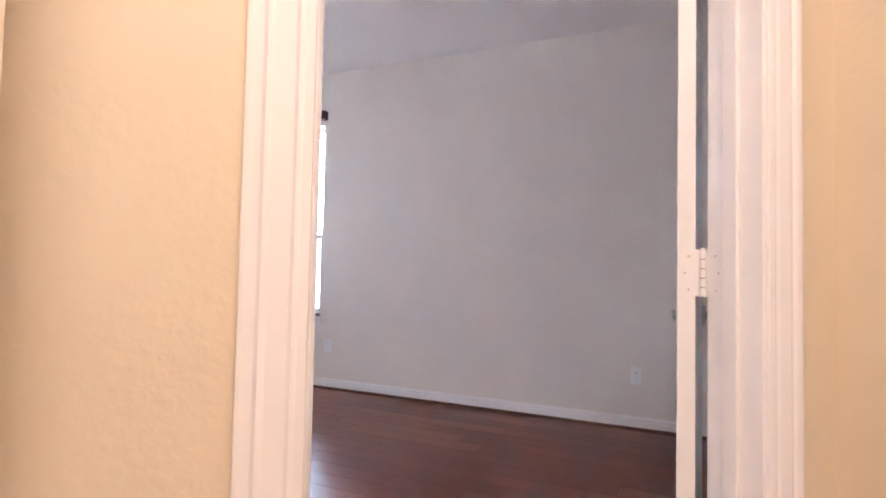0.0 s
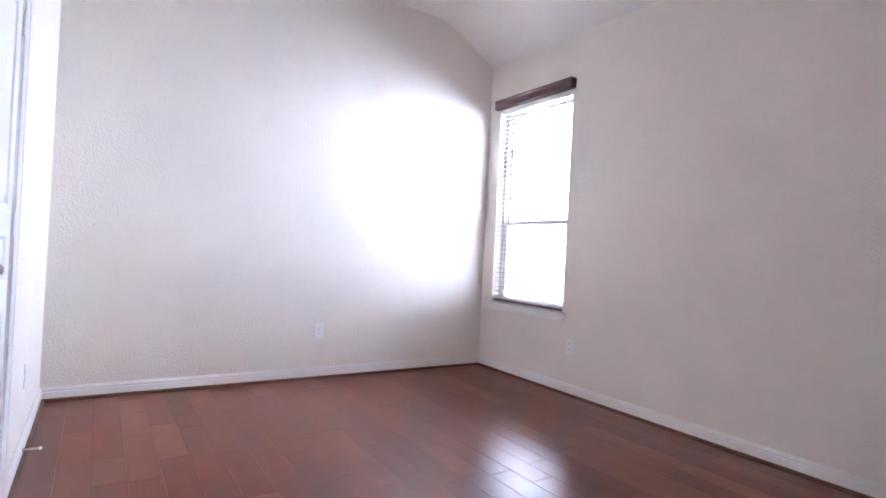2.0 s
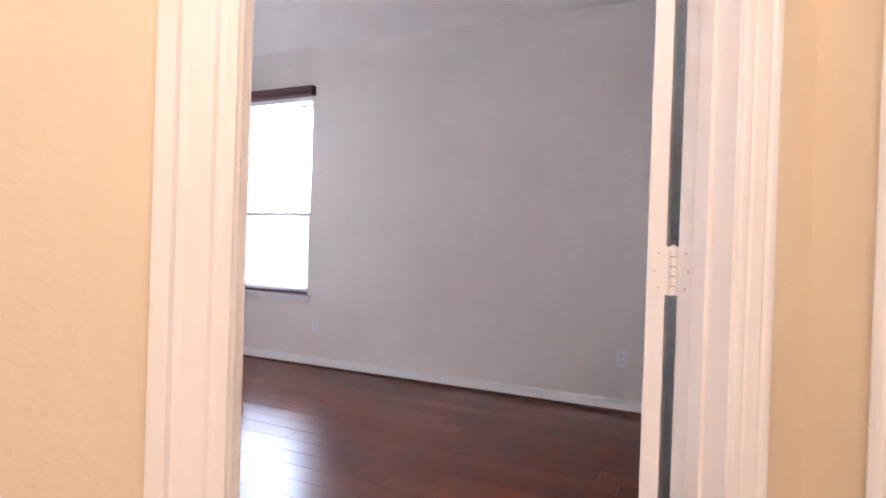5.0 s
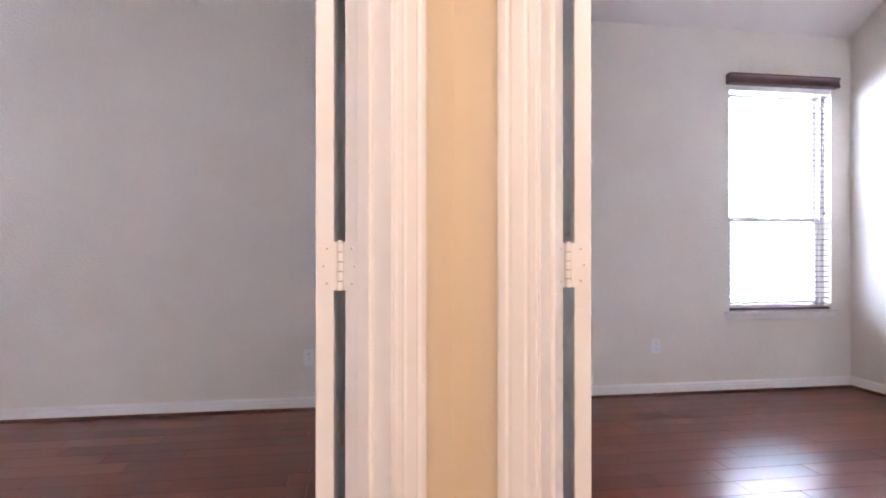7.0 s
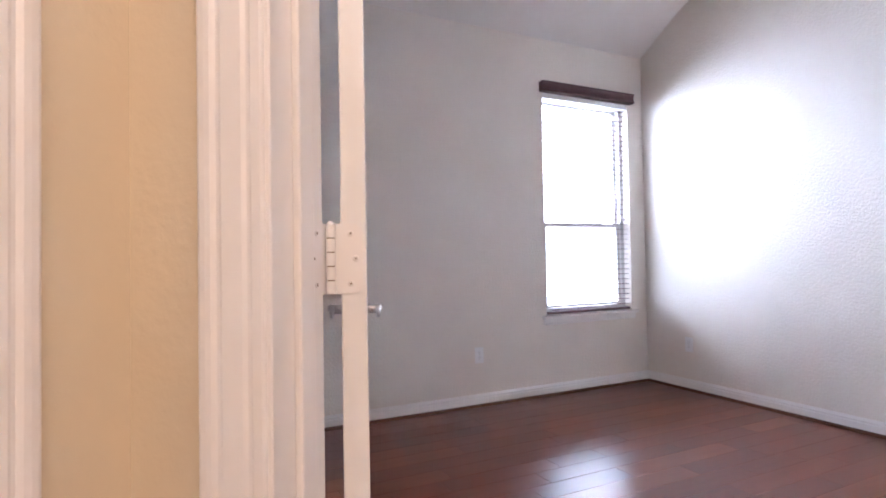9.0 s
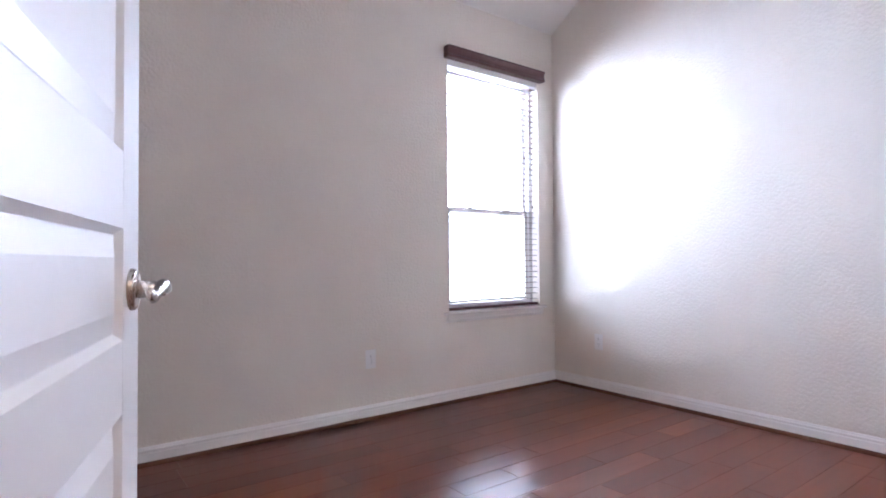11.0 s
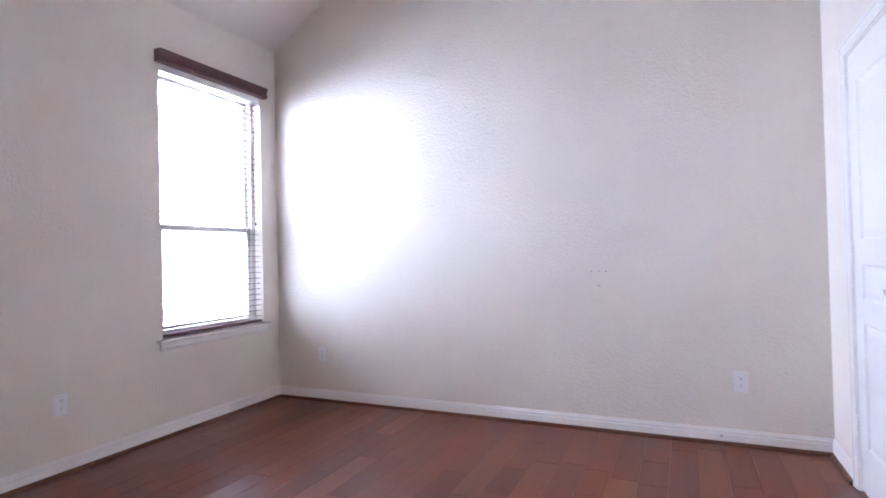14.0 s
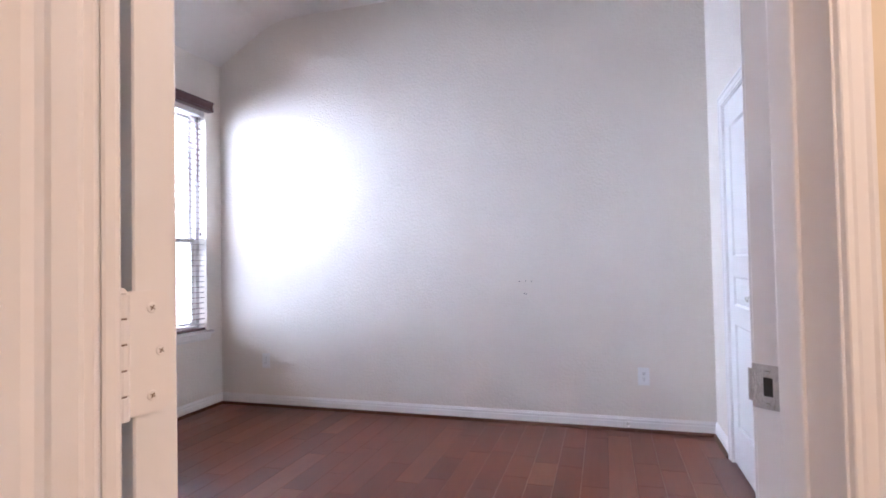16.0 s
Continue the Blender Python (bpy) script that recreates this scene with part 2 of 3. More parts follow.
diagonal("wall_door_a", PIN_A, U_A, N_A, CLEAR_A, (0.26, APEX_S + 0.03), (0.04, 0.37), "plaster wall set at an angle around a bedroom door")
diagonal("wall_door_b", PIN_B, U_B, N_B, CLEAR_B, (0.26, APEX_T), (0.62, 0.41), "plaster wall set at an angle around a bedroom door")
HA = PIN_A + U_A * (CLEAR_A + 0.37) - N_A * T
HB = PIN_B + U_B * (CLEAR_B + 0.41) - N_B * T
wall("hall_west", (HA.x, HA.y), (HA.x, -6.4), -0.11, H, [], M_HALL, "warm cream painted hall wall")
wall("hall_east", (HB.x, -6.4), (HB.x, HB.y), -0.11, H, [], M_HALL, "warm cream painted hall wall")
wall("hall_south", (HA.x - 0.11, -6.4), (HB.x + 0.11, -6.4), 0.11, H, [], M_HALL, "warm cream painted hall wall")

# ceilings
bm = bmesh.new()
prof = [(0.0, 2.915), (-0.30, 3.10), (-0.42, 3.168), (-0.50, 3.206), (-0.58, 3.232), (-0.68, 3.246), (-0.80, 3.25), (-4.75, 3.25), (-4.75, 3.40), (0.0, 3.40)]
extrude(bm, prof, (-0.02, 0, 0), (EAST + 0.02, 0, 0), (0, 1, 0), (0, 0, 1))
structure("ceiling", bm, M_CEIL, "off-white textured ceiling sloping down to the window wall", "ceiling")
bm = bmesh.new()
poly = [(APEX.x, APEX.y), (HA.x, HA.y), (HA.x, -6.4), (HB.x, -6.4), (HB.x, HB.y)]
vs = [bm.verts.new((x, y, 2.74)) for x, y in poly]
f = bm.faces.new(vs)
r = bmesh.ops.extrude_face_region(bm, geom=[f])
bmesh.ops.translate(bm, verts=[v for v in r["geom"] if isinstance(v, bmesh.types.BMVert)], vec=(0, 0, 0.08))
structure("ceiling_hall", bm, M_CEIL, "off-white hall ceiling", "ceiling")

# floor base
bm = bmesh.new()
box(bm, -0.15, EAST + 0.15, -6.5, 0.16, -0.2, -0.013)
FLOOR = structure("floor", bm, M_SUB, "dark red-brown hand-scraped hardwood plank floor", "floor")

# bright overcast distance beyond the windows
bm = bmesh.new()
box(bm, -8, 16, 6.0, 6.1, -0.5, 9.0)
bd, bn, bl, bb = material("pale_sky", (0.8, 0.85, 0.9), 0.9)
bb.inputs["Emission Color"].default_value, bb.inputs["Emission Strength"].default_value = (0.70, 0.86, 1.0, 1), 5.0
structure("backdrop", bm, bd, "pale overcast sky beyond the windows", "sky")

# ---------------------------------------------------------------- trim
BASE = [(0, 0.0), (0.014, 0.0), (0.014, 0.058), (0.0105, 0.061), (0.0105, 0.067), (0.0125, 0.069), (0.0125, 0.076), (0.008, 0.079), (0.006, 0.086), (0.003, 0.090), (0, 0.090)]
SHOE = [(0.014, 0.0), (0.031, 0.0), (0.0305, 0.007), (0.028, 0.013), (0.023, 0.018), (0.014, 0.021)]


def baseboard(p0, p1, n, cut0=0.0, cut1=0.0):
    n3 = (n[0], n[1], 0)
    bm = bmesh.new()
    extrude(bm, BASE, (*p0, 0.003), (*p1, 0.003), n3, (0, 0, 1), cut0, cut1)
    structure("baseboard", bm, M_TRIM, "white painted baseboard with two fine grooves", "baseboard")
    bm = bmesh.new()
    extrude(bm, SHOE, (*p0, 0.0), (*p1, 0.0), n3, (0, 0, 1), cut0, cut1)
    structure("shoe_trim", bm, M_SHOE, "brown stained wooden shoe moulding along the floor", "trim")


CW = 0.082
baseboard((0, 0), (PART_X[0], 0), (0, -1), 1, 1)
baseboard((PART_X[1], 0), (EAST, 0), (0, -1), 1, 1)
baseboard((0, CLOSET_A), (0, 0), (1, 0), 1, 1)
baseboard((EAST, 0), (EAST, CLOSET_B), (-1, 0), 1, 1)
baseboard((0, CLOSET_A), (CA[0] - 0.062, CLOSET_A), (0, 1), 1, 0)
baseboard((CA[1] + 0.062, CLOSET_A), (3.64, CLOSET_A), (0, 1), 0, 0)
baseboard((CB[1] + 0.062, CLOSET_B), (EAST, CLOSET_B), (0, 1), 0, 1)
baseboard((5.75, CLOSET_B), (CB[0] - 0.062, CLOSET_B), (0, 1), 0, 0)
baseboard((PART_X[0], -2.62), (PART_X[0], 0), (-1, 0), 0, 1)
baseboard((PART_X[1], -2.62), (PART_X[1], 0), (1, 0), 0, 1)
p = PIN_B + U_B * (CLEAR_B + 0.1)
q = PIN_B + U_B * (CLEAR_B + 0.60)
baseboard((p.x, p.y), (q.x, q.y), (N_B.x, N_B.y))

CASING = [(0, 0), (0, 0.008), (0.002, 0.0100), (0.013, 0.0110), (0.016, 0.0095), (0.020, 0.0095), (0.025, 0.0125), (0.040, 0.0140), (0.050, 0.0150), (0.054, 0.0135),
          (0.058, 0.0135), (0.063, 0.0180), (0.070, 0.0190), (CW - 0.005, 0.0185), (CW - 0.001, 0.0165), (CW, 0.013), (CW, 0)]


def casing_profile(w):
    return [(a * w / CW, b) for a, b in CASING]


def door_frame(name, o, u, n, width, height, room_casing, hall_casing, label, cw=CW):
    """Jamb lining, stops and casings. o: pin-side inner corner on the room face; u along the wall; n into the room."""
    root = empty(name, Matrix((( u.x, n.x, 0, o.x), (u.y, n.y, 0, o.y), (0, 0, 1, 0), (0, 0, 0, 1))), label, "door frame", kind="structure")
    j = 0.018
    for x0, x1 in ((-j, 0), (width, width + j)):
        bm = bmesh.new()
        box(bm, x0, x1, -T - 0.002, 0.002, 0, height, 0.0015)
        part("jamb", bm, M_TRIM, root)
    bm = bmesh.new()
    box(bm, -j, width + j, -T - 0.002, 0.002, height, height + j, 0.0015)
    part("head_jamb", bm, M_TRIM, root)
    for x0, x1 in ((0, 0.011), (width - 0.011, width)):
        bm = bmesh.new()
        box(bm, x0, x1, -0.038 - 0.034, -0.038, 0, height - 0.0005, 0.003, 2)
        part("stop", bm, M_TRIM, root)
    bm = bmesh.new()
    box(bm, 0.011, width - 0.011, -0.072, -0.038, height - 0.011, height, 0.003, 2)
    part("head_stop", bm, M_TRIM, root)
    rv = 0.006
    for face, sides, yy, dn in (("room", room_casing, 0.0, 1), ("hall", hall_casing, -T, -1)):
        prf = casing_profile(cw)
        if "l" in sides:
            bm = bmesh.new()
            extrude(bm, prf, (-rv, yy, 0), (-rv, yy, height + rv), (-1, 0, 0), (0, dn, 0), 0, -1)
            part("casing", bm, M_TRIM, root)
        if "r" in sides:
            bm = bmesh.new()
            extrude(bm, prf, (width + rv, yy, 0), (width + rv, yy, height + rv), (1, 0, 0), (0, dn, 0), 0, -1)
            part("casing", bm, M_TRIM, root)
        if "t" in sides:
            bm = bmesh.new()
            extrude(bm, prf, (-rv, yy, height + rv), (width + rv, yy, height + rv), (0, 0, 1), (0, dn, 0), -1, -1)
            part("head_casing", bm, M_TRIM, root)
    return root


# ---------------------------------------------------------------- doors
PANELS = ((0.23, 0.80), (0.905, 1.065), (1.175, 1.90))


def rounded_plate(bm, w, h, t, r, m, corners=(1, 1)):
    """A plate in local xz from x 0 to w, z centred, its far corners rounded, thickness along y."""
    pts = [(0, -h / 2)]
    for k in range(6):
        a = -math.pi / 2 + k * math.pi / 10
        pts.append((w - r + r * math.cos(a), -h / 2 + r + r * math.sin(a)))
    for k in range(6):
        a = k * math.pi / 10
        pts.append((w - r + r * math.cos(a), h / 2 - r + r * math.sin(a)))
    pts.append((0, h / 2))
    v0 = [bm.verts.new(m @ Vector((x, 0, z))) for x, z in pts]
    v1 = [bm.verts.new(m @ Vector((x, t, z))) for x, z in pts]
    bm.faces.new(v0), bm.faces.new(v1[::-1])
    for i in range(len(pts)):
        j = (i + 1) % len(pts)
        bm.faces.new((v0[i], v0[j], v1[j], v1[i]))


def lever_handle(parent, m, flip):
    """Rose and curved lever; local y points out of the door, local x runs along the lever."""
    bm = bmesh.new()
    out = Matrix.Rotation(-math.pi / 2, 4, "X")
    tube(bm, 0.033, 0.030, 0.010, m @ out, 28, 0.003)
    rose = part("rose", bm, M_NICKEL, parent, "brushed nickel rose")
    bm = bmesh.new()
    tube(bm, 0.0135, 0.0115, 0.040, m @ Matrix.Translation((0, 0.009, 0)) @ out, 20, 0.002)
    rings = []
    steps = 9
    for i in range(steps + 1):
        t = i / steps
        x = flip * (-0.010 + 0.118 * t)
        y = 0.050 - 0.012 * math.sin(math.pi * t) * 0.4 - 0.008 * t * t
        z = 0.006 * math.sin(2.2 * math.pi * t) - 0.003 * t
        hw, hh = 0.0085 - 0.0035 * t, 0.0115 - 0.002 * t
        if i in (0, steps):
            hw, hh = hw * 0.7, hh * 0.7
        rings.append([bm.verts.new(m @ Vector((x, y + hw * math.cos(a), z + hh * math.sin(a)))) for a in [k * math.pi / 5 for k in range(10)]])
    for a, b in zip(rings, rings[1:]):
        for k in range(10):
            bm.faces.new((a[k], a[(k + 1) % 10], b[(k + 1) % 10], b[k]))
    bm.faces.new(rings[0]), bm.faces.new(rings[-1][::-1])
    ob = part("lever", bm, M_NICKEL, parent, "brushed nickel lever")
    for f in ob.data.polygons:
        f.use_smooth = True


def hinge(parent, z, m_slab, m_jamb, mat=None):
    """Butt hinge round the pin at the local origin: barrel of knuckles, leaf on the door's edge, leaf on the jamb."""
    mat = mat or M_TRIM
    h = 0.095
    root_bm = bmesh.new()
    for k in range(5):
        tube(root_bm, 0.0066, 0.0066, h / 5 - 0.0015, Matrix.Translation((0, 0, z - h / 2 + k * h / 5)), 12, 0.0006)
    hg = part("hinge", root_bm, mat, parent, "paint-covered butt hinge")
    # pin coloured darker than the knuckles, so their gaps read as shaded lines
    bm = bmesh.new()
    tube(bm, 0.0050, 0.0050, h - 0.001, Matrix.Translation((0, 0, z - h / 2)), 10)
    part("hinge_pin", bm, M_RECESS, hg, "hinge pin coloured dark as the shade between the knuckles")
    bm = bmesh.new()
    tube(bm, 0.0058, 0.0030, 0.004, Matrix.Translation((0, 0, z + h / 2 - 0.001)), 12)
    part("pin_cap", bm, mat, hg)
    for m in (m_slab, m_jamb):
        if m is None:
            continue
        bm = bmesh.new()
        rounded_plate(bm, 0.042, h, 0.0018, 0.012, m @ Matrix.Translation((0, 0, z)))
        lf = part("hinge_leaf", bm, mat, hg)
        for dx, dz in ((0.026, 0.034), (0.033, 0.0), (0.026, -0.034)):
            bm = bmesh.new()
            tube(bm, 0.0042, 0.0036, 0.0010, m @ Matrix.Translation((dx, 0.0018, z + dz)) @ Matrix.Rotation(-math.pi / 2, 4, "X"), 14)
            part("screw", bm, mat, hg)
            for a in (0.6, 0.6 + math.pi / 2):
                bm = bmesh.new()
                box(bm, -0.0023, 0.0023, -0.0004, 0.0004, -0.0004, 0.0004, m=m @ Matrix.Translation((dx, 0.0028, z + dz)) @ Matrix.Rotation(a, 4, "Y"))
                part("screw_slot", bm, M_RECESS, hg)
    return hg


def door_leaf(root, width, height, t, x0, y0, latch=True):
    """Three-panel moulded leaf in local axes: x from the hinge edge, y through the thickness (y0 is the face at the pin side), z up."""
    z0, z1 = 0.012, height
    st = 0.112
    bm = bmesh.new()
    box(bm, x0, x0 + st, y0, y0 + t, z0, z1, 0.0015)
    box(bm, x0 + width - st, x0 + width, y0, y0 + t, z0, z1, 0.0015)
    part("stiles", bm, M_DOOR, root)
    edges = [z0] + [v for pz in PANELS for v in pz] + [z1]
    bm = bmesh.new()
    for a, b in zip(edges[::2], edges[1::2]):
        box(bm, x0 + st - 0.0005, x0 + width - st + 0.0005, y0 + 0.0002, y0 + t - 0.0002, a, b)
    part("rails", bm, M_DOOR, root)
    for a, b in PANELS:
        bm = bmesh.new()
        box(bm, x0 + st - 0.001, x0 + width - st + 0.001, y0 + 0.010, y0 + t - 0.010, a - 0.001, b + 0.001)
        xa, xb = x0 + st + 0.012, x0 + width - st - 0.012
        for yb, yt in ((y0 + 0.010, y0 + 0.002), (y0 + t - 0.010, y0 + t - 0.002)):
            k = 0.030
            lo = [bm.verts.new((x, yb, z)) for x, z in ((xa, a + 0.012), (xb, a + 0.012), (xb, b - 0.012), (xa, b - 0.012))]
            hi = [bm.verts.new((x, yt, z)) for x, z in ((xa + k, a + 0.012 + k), (xb - k, a + 0.012 + k), (xb - k, b - 0.012 - k), (xa + k, b - 0.012 - k))]
            for i in range(4):
                j = (i + 1) % 4
                bm.faces.new((lo[i], lo[j], hi[j], hi[i]))
            bm.faces.new(hi)
            # sloped sticking round the recess
            yo = y0 if yb < y0 + t / 2 else y0 + t
            o4 = [bm.verts.new((x, yo, z)) for x, z in ((x0 + st, a), (x0 + width - st, a), (x0 + width - st, b), (x0 + st, b))]
            i4 = [bm.verts.new((x, yb, z)) for x, z in ((x0 + st + 0.010, a + 0.010), (x0 + width - st - 0.010, a + 0.010), (x0 + width - st - 0.010, b - 0.010), (x0 + st + 0.010, b - 0.010))]
            for i in range(4):
                j = (i + 1) % 4
                bm.faces.new((o4[i], o4[j], i4[j], i4[i]))
        part("panel", bm, M_DOOR, root)


HINGES = (0.305, 1.108, 1.855)


def entry_door(name, pin, u, n, theta, flip, clear):
    """Leaf hung on the pin; theta: degrees it stands open into the room."""
    fr = door_frame("door_frame", pin - u * 0.010, u, n, clear + 0.010, DOOR_H, "t" + ("lr" if flip < 0 else "l"), "lrt", "cream-white painted door frame with moulded casing")
    a = math.radians(theta)
    d = u * math.cos(a) + n * math.sin(a)
    e = u * math.sin(a) - n * math.cos(a)
    root = empty(name, Matrix(((d.x, e.x, 0, pin.x + n.x * 0.006), (d.y, e.y, 0, pin.y + n.y * 0.006), (0, 0, 1, 0), (0, 0, 0, 1))),
                 "white three-panel bedroom door standing open with lever handles", "door", "bedroom doors")
    w = clear - 0.012
    door_leaf(root, w, DOOR_H - 0.004, 0.035, 0.006, 0.013)
    # jamb leaf of the hinge in the leaf's axes
    inv = root.matrix_basis.inverted()
    jm = inv @ Matrix(((-n.x, u.x, 0, pin.x + n.x * 0.008 - u.x * 0.010), (-n.y, u.y, 0, pin.y + n.y * 0.008 - u.y * 0.010), (0, 0, 1, 0), (0, 0, 0, 1)))
    sm = Matrix(((0, -1, 0, 0.006), (1, 0, 0, 0.000), (0, 0, 1, 0), (0, 0, 0, 1)))
    for z in HINGES:
        hinge(root, z, sm, jm)
    for side in (0, 1):
        y = 0.013 if side == 0 else 0.048
        s = -1 if side == 0 else 1
        lever_handle(root, Matrix(((1, 0, 0, w - 0.055), (0, s, 0, y), (0, 0, 1, 0.975), (0, 0, 0, 1))), -1)
    bm = bmesh.new()
    box(bm, w + 0.0055, w + 0.0072, 0.019, 0.042, 0.945, 1.005, 0.0005)
    part("latch_plate", bm, M_NICKEL, root, "brushed nickel latch plate")
    # strike on the other jamb
    sp = empty("strike_plate", fr.matrix_basis @ Matrix.Translation((clear + 0.010, 0, 0.978)), "brushed nickel strike plate screwed to the door jamb", "strike plate", "strike plates")
    bm = bmesh.new()
    box(bm, -0.0016, 0, -0.038, -0.026, -0.033, 0.033)
    box(bm, -0.0016, 0, -0.012, 0.004, -0.033, 0.033)
    box(bm, -0.0016, 0, -0.026, -0.012, 0.014, 0.033)
    box(bm, -0.0016, 0, -0.026, -0.012, -0.033, -0.014)
    arc = [k * 0.26 for k in range(6)]
    lip = [(0.011 * (1 - math.cos(a)), 0.004 + 0.011 * math.sin(a)) for a in arc]
    lip += [(0.0126 - 0.0094 * math.cos(a), 0.004 + 0.0094 * math.sin(a)) for a in reversed(arc)]
    extrude(bm, [(a - 0.0016, b) for a, b in lip], (0, 0, -0.024), (0, 0, 0.024), (1, 0, 0), (0, 1, 0))
    part("plate", bm, M_NICKEL, sp)
    bm = bmesh.new()
    box(bm, -0.0006, 0.0004, -0.027, -0.011, -0.015, 0.015)
    part("latch_hole", bm, M_DARK, sp, "dark latch hole")
    for z in (-0.024, 0.024):
        bm = bmesh.new()
        tube(bm, 0.0042, 0.0036, 0.0012, Matrix.Translation((-0.0014, -0.019, z)) @ Matrix.Rotation(-math.pi / 2, 4, "Y"), 14)
        s = part("screw", bm, M_NICKEL, sp)
        bm = bmesh.new()
        box(bm, -0.0029, -0.0024, -0.022, -0.016, z - 0.0004, z + 0.0004)
        part("screw_slot", bm, M_DARK, s)


entry_door("door_a", PIN_A, U_A, N_A, 139.5, 1, CLEAR_A)
entry_door("door_b", PIN_B, U_B, N_B, 115.5, -1, CLEAR_B)


def closet(x0, x1, y, swap):
    """A pair of closed leaves in a cased opening in a wall that faces +y."""
    door_frame("door_frame", Vector((x0, y)), Vector((1, 0)), Vector((0, 1)), x1 - x0, DOOR_H, "lrt", "", "white painted closet door frame with moulded casing", 0.060)
    w = (x1 - x0) / 2 - 0.005
    for k, (px, sx) in enumerate(((x0, 1), (x1, -1))):
        root = empty("closet_door", Matrix(((sx, 0, 0, px), (0, 1, 0, y - 0.037), (0, 0, 1, 0), (0, 0, 0, 1))),
                     "white three-panel closet door, closed, with a lever handle", "door", "closet doors")
        door_leaf(root, w, DOOR_H - 0.005, 0.035, 0.003, 0.0)
        for z in HINGES:
            hm = Matrix.Translation((0.001, 0.041, 0))
            bm = bmesh.new()
            for i in range(5):
                tube(bm, 0.0065, 0.0065, 0.018, hm @ Matrix.Translation((0, 0, z - 0.047 + i * 0.019)), 12, 0.0006)
            box(bm, -0.010, 0.014, 0.0352, 0.0375, z - 0.0475, z + 0.0475)
            hg = part("hinge", bm, M_TRIM, root, "white painted hinge")
        lever_handle(root, Matrix(((1, 0, 0, w - 0.050), (0, 1, 0, 0.035), (0, 0, 1, 0.975), (0, 0, 0, 1))), -1)


closet(*CA, CLOSET_A, False)
closet(*CB, CLOSET_B, True)

# ---------------------------------------------------------------- windows and blinds


def window(name, x0, x1):
    z0, z1 = WIN_Z
    root = empty(name, Matrix.Identity(4), "tall white vinyl single-hung window with a painted sill", "window", kind="structure")
    ya, yb = 0.075, 0.145
    fw = 0.042
    bm = bmesh.new()
    for b in ((x0, x0 + fw, z0, z1), (x1 - fw, x1, z0, z1), (x0 + fw, x1 - fw, z0, z0 + fw), (x0 + fw, x1 - fw, z1 - fw, z1)):
        box(bm, b[0], b[1], ya, yb, b[2], b[3], 0.003)
    part("window_frame", bm, M_VINYL, root)
    mid = 1.395
    for n_, za, zb, y0_, y1_ in (("lower_sash", z0 + fw, mid + 0.02, 0.085, 0.112), ("upper_sash", mid - 0.02, z1 - fw, 0.113, 0.140)):
        bm = bmesh.new()
        k = 0.036
        for b in ((x0 + fw, x0 + fw + k, za, zb), (x1 - fw - k, x1 - fw, za, zb), (x0 + fw + k, x1 - fw - k, za, za + k), (x0 + fw + k, x1 - fw - k, zb - k, zb)):
            box(bm, b[0], b[1], y0_, y1_, b[2], b[3], 0.003)
        s = part(n_, bm, M_VINYL, root)
        bm = bmesh.new()
        box(bm, x0 + fw + k - 0.004, x1 - fw - k + 0.004, (y0_ + y1_) / 2 - 0.002, (y0_ + y1_) / 2 + 0.002, za + k - 0.004, zb - k + 0.004)
        g = part("pane", bm, M_GLASS, s)
        g.visible_shadow = False
    bm = bmesh.new()
    box(bm, x0 + fw + 0.004, x1 - fw - 0.004, 0.1425, 0.1430, z0 + fw + 0.004, mid + 0.01)
    part("insect_screen", bm, M_SCREEN, root, "fine grey insect screen over the lower sash")
    for lx in (x0 + 0.28, x1 - 0.28):
        bm = bmesh.new()
        box(bm, lx - 0.028, lx + 0.028, 0.082, 0.112, mid + 0.0205, mid + 0.034, 0.004, 2)
        part("sash_lock", bm, M_VINYL, root)
    bm = bmesh.new()
    prof = [(-0.072, -0.022), (-0.072, 0.0), (0.030, 0.0), (0.037, -0.004), (0.040, -0.011), (0.037, -0.018), (0.030, -0.022)]
    extrude(bm, [(a, b) for a, b in prof if a < 0] + [(0.0, 0.0), (0.0, -0.022)], (x0 + 0.001, 0, z0 + 0.004), (x1 - 0.001, 0, z0 + 0.004), (0, -1, 0), (0, 0, 1))
    extrude(bm, [(0, -0.022), (0, 0.0), (0.030, 0.0), (0.037, -0.004), (0.040, -0.011), (0.037, -0.018), (0.030, -0.022)],
            (x0 - 0.045, 0, z0 + 0.004), (x1 + 0.045, 0, z0 + 0.004), (0, -1, 0), (0, 0, 1))
    part("window_sill", bm, M_TRIM, root, "white painted wooden sill")
    bm = bmesh.new()
    ap = [(0, 0), (0.020, 0), (0.020, -0.012), (0.016, -0.018), (0.016, -0.034), (0.010, -0.044), (0.006, -0.052), (0, -0.052)]
    extrude(bm, ap, (x0 - 0.025, 0, z0 - 0.018), (x1 + 0.025, 0, z0 - 0.018), (0, -1, 0), (0, 0, 1))
    part("apron", bm, M_TRIM, root, "moulded white apron")


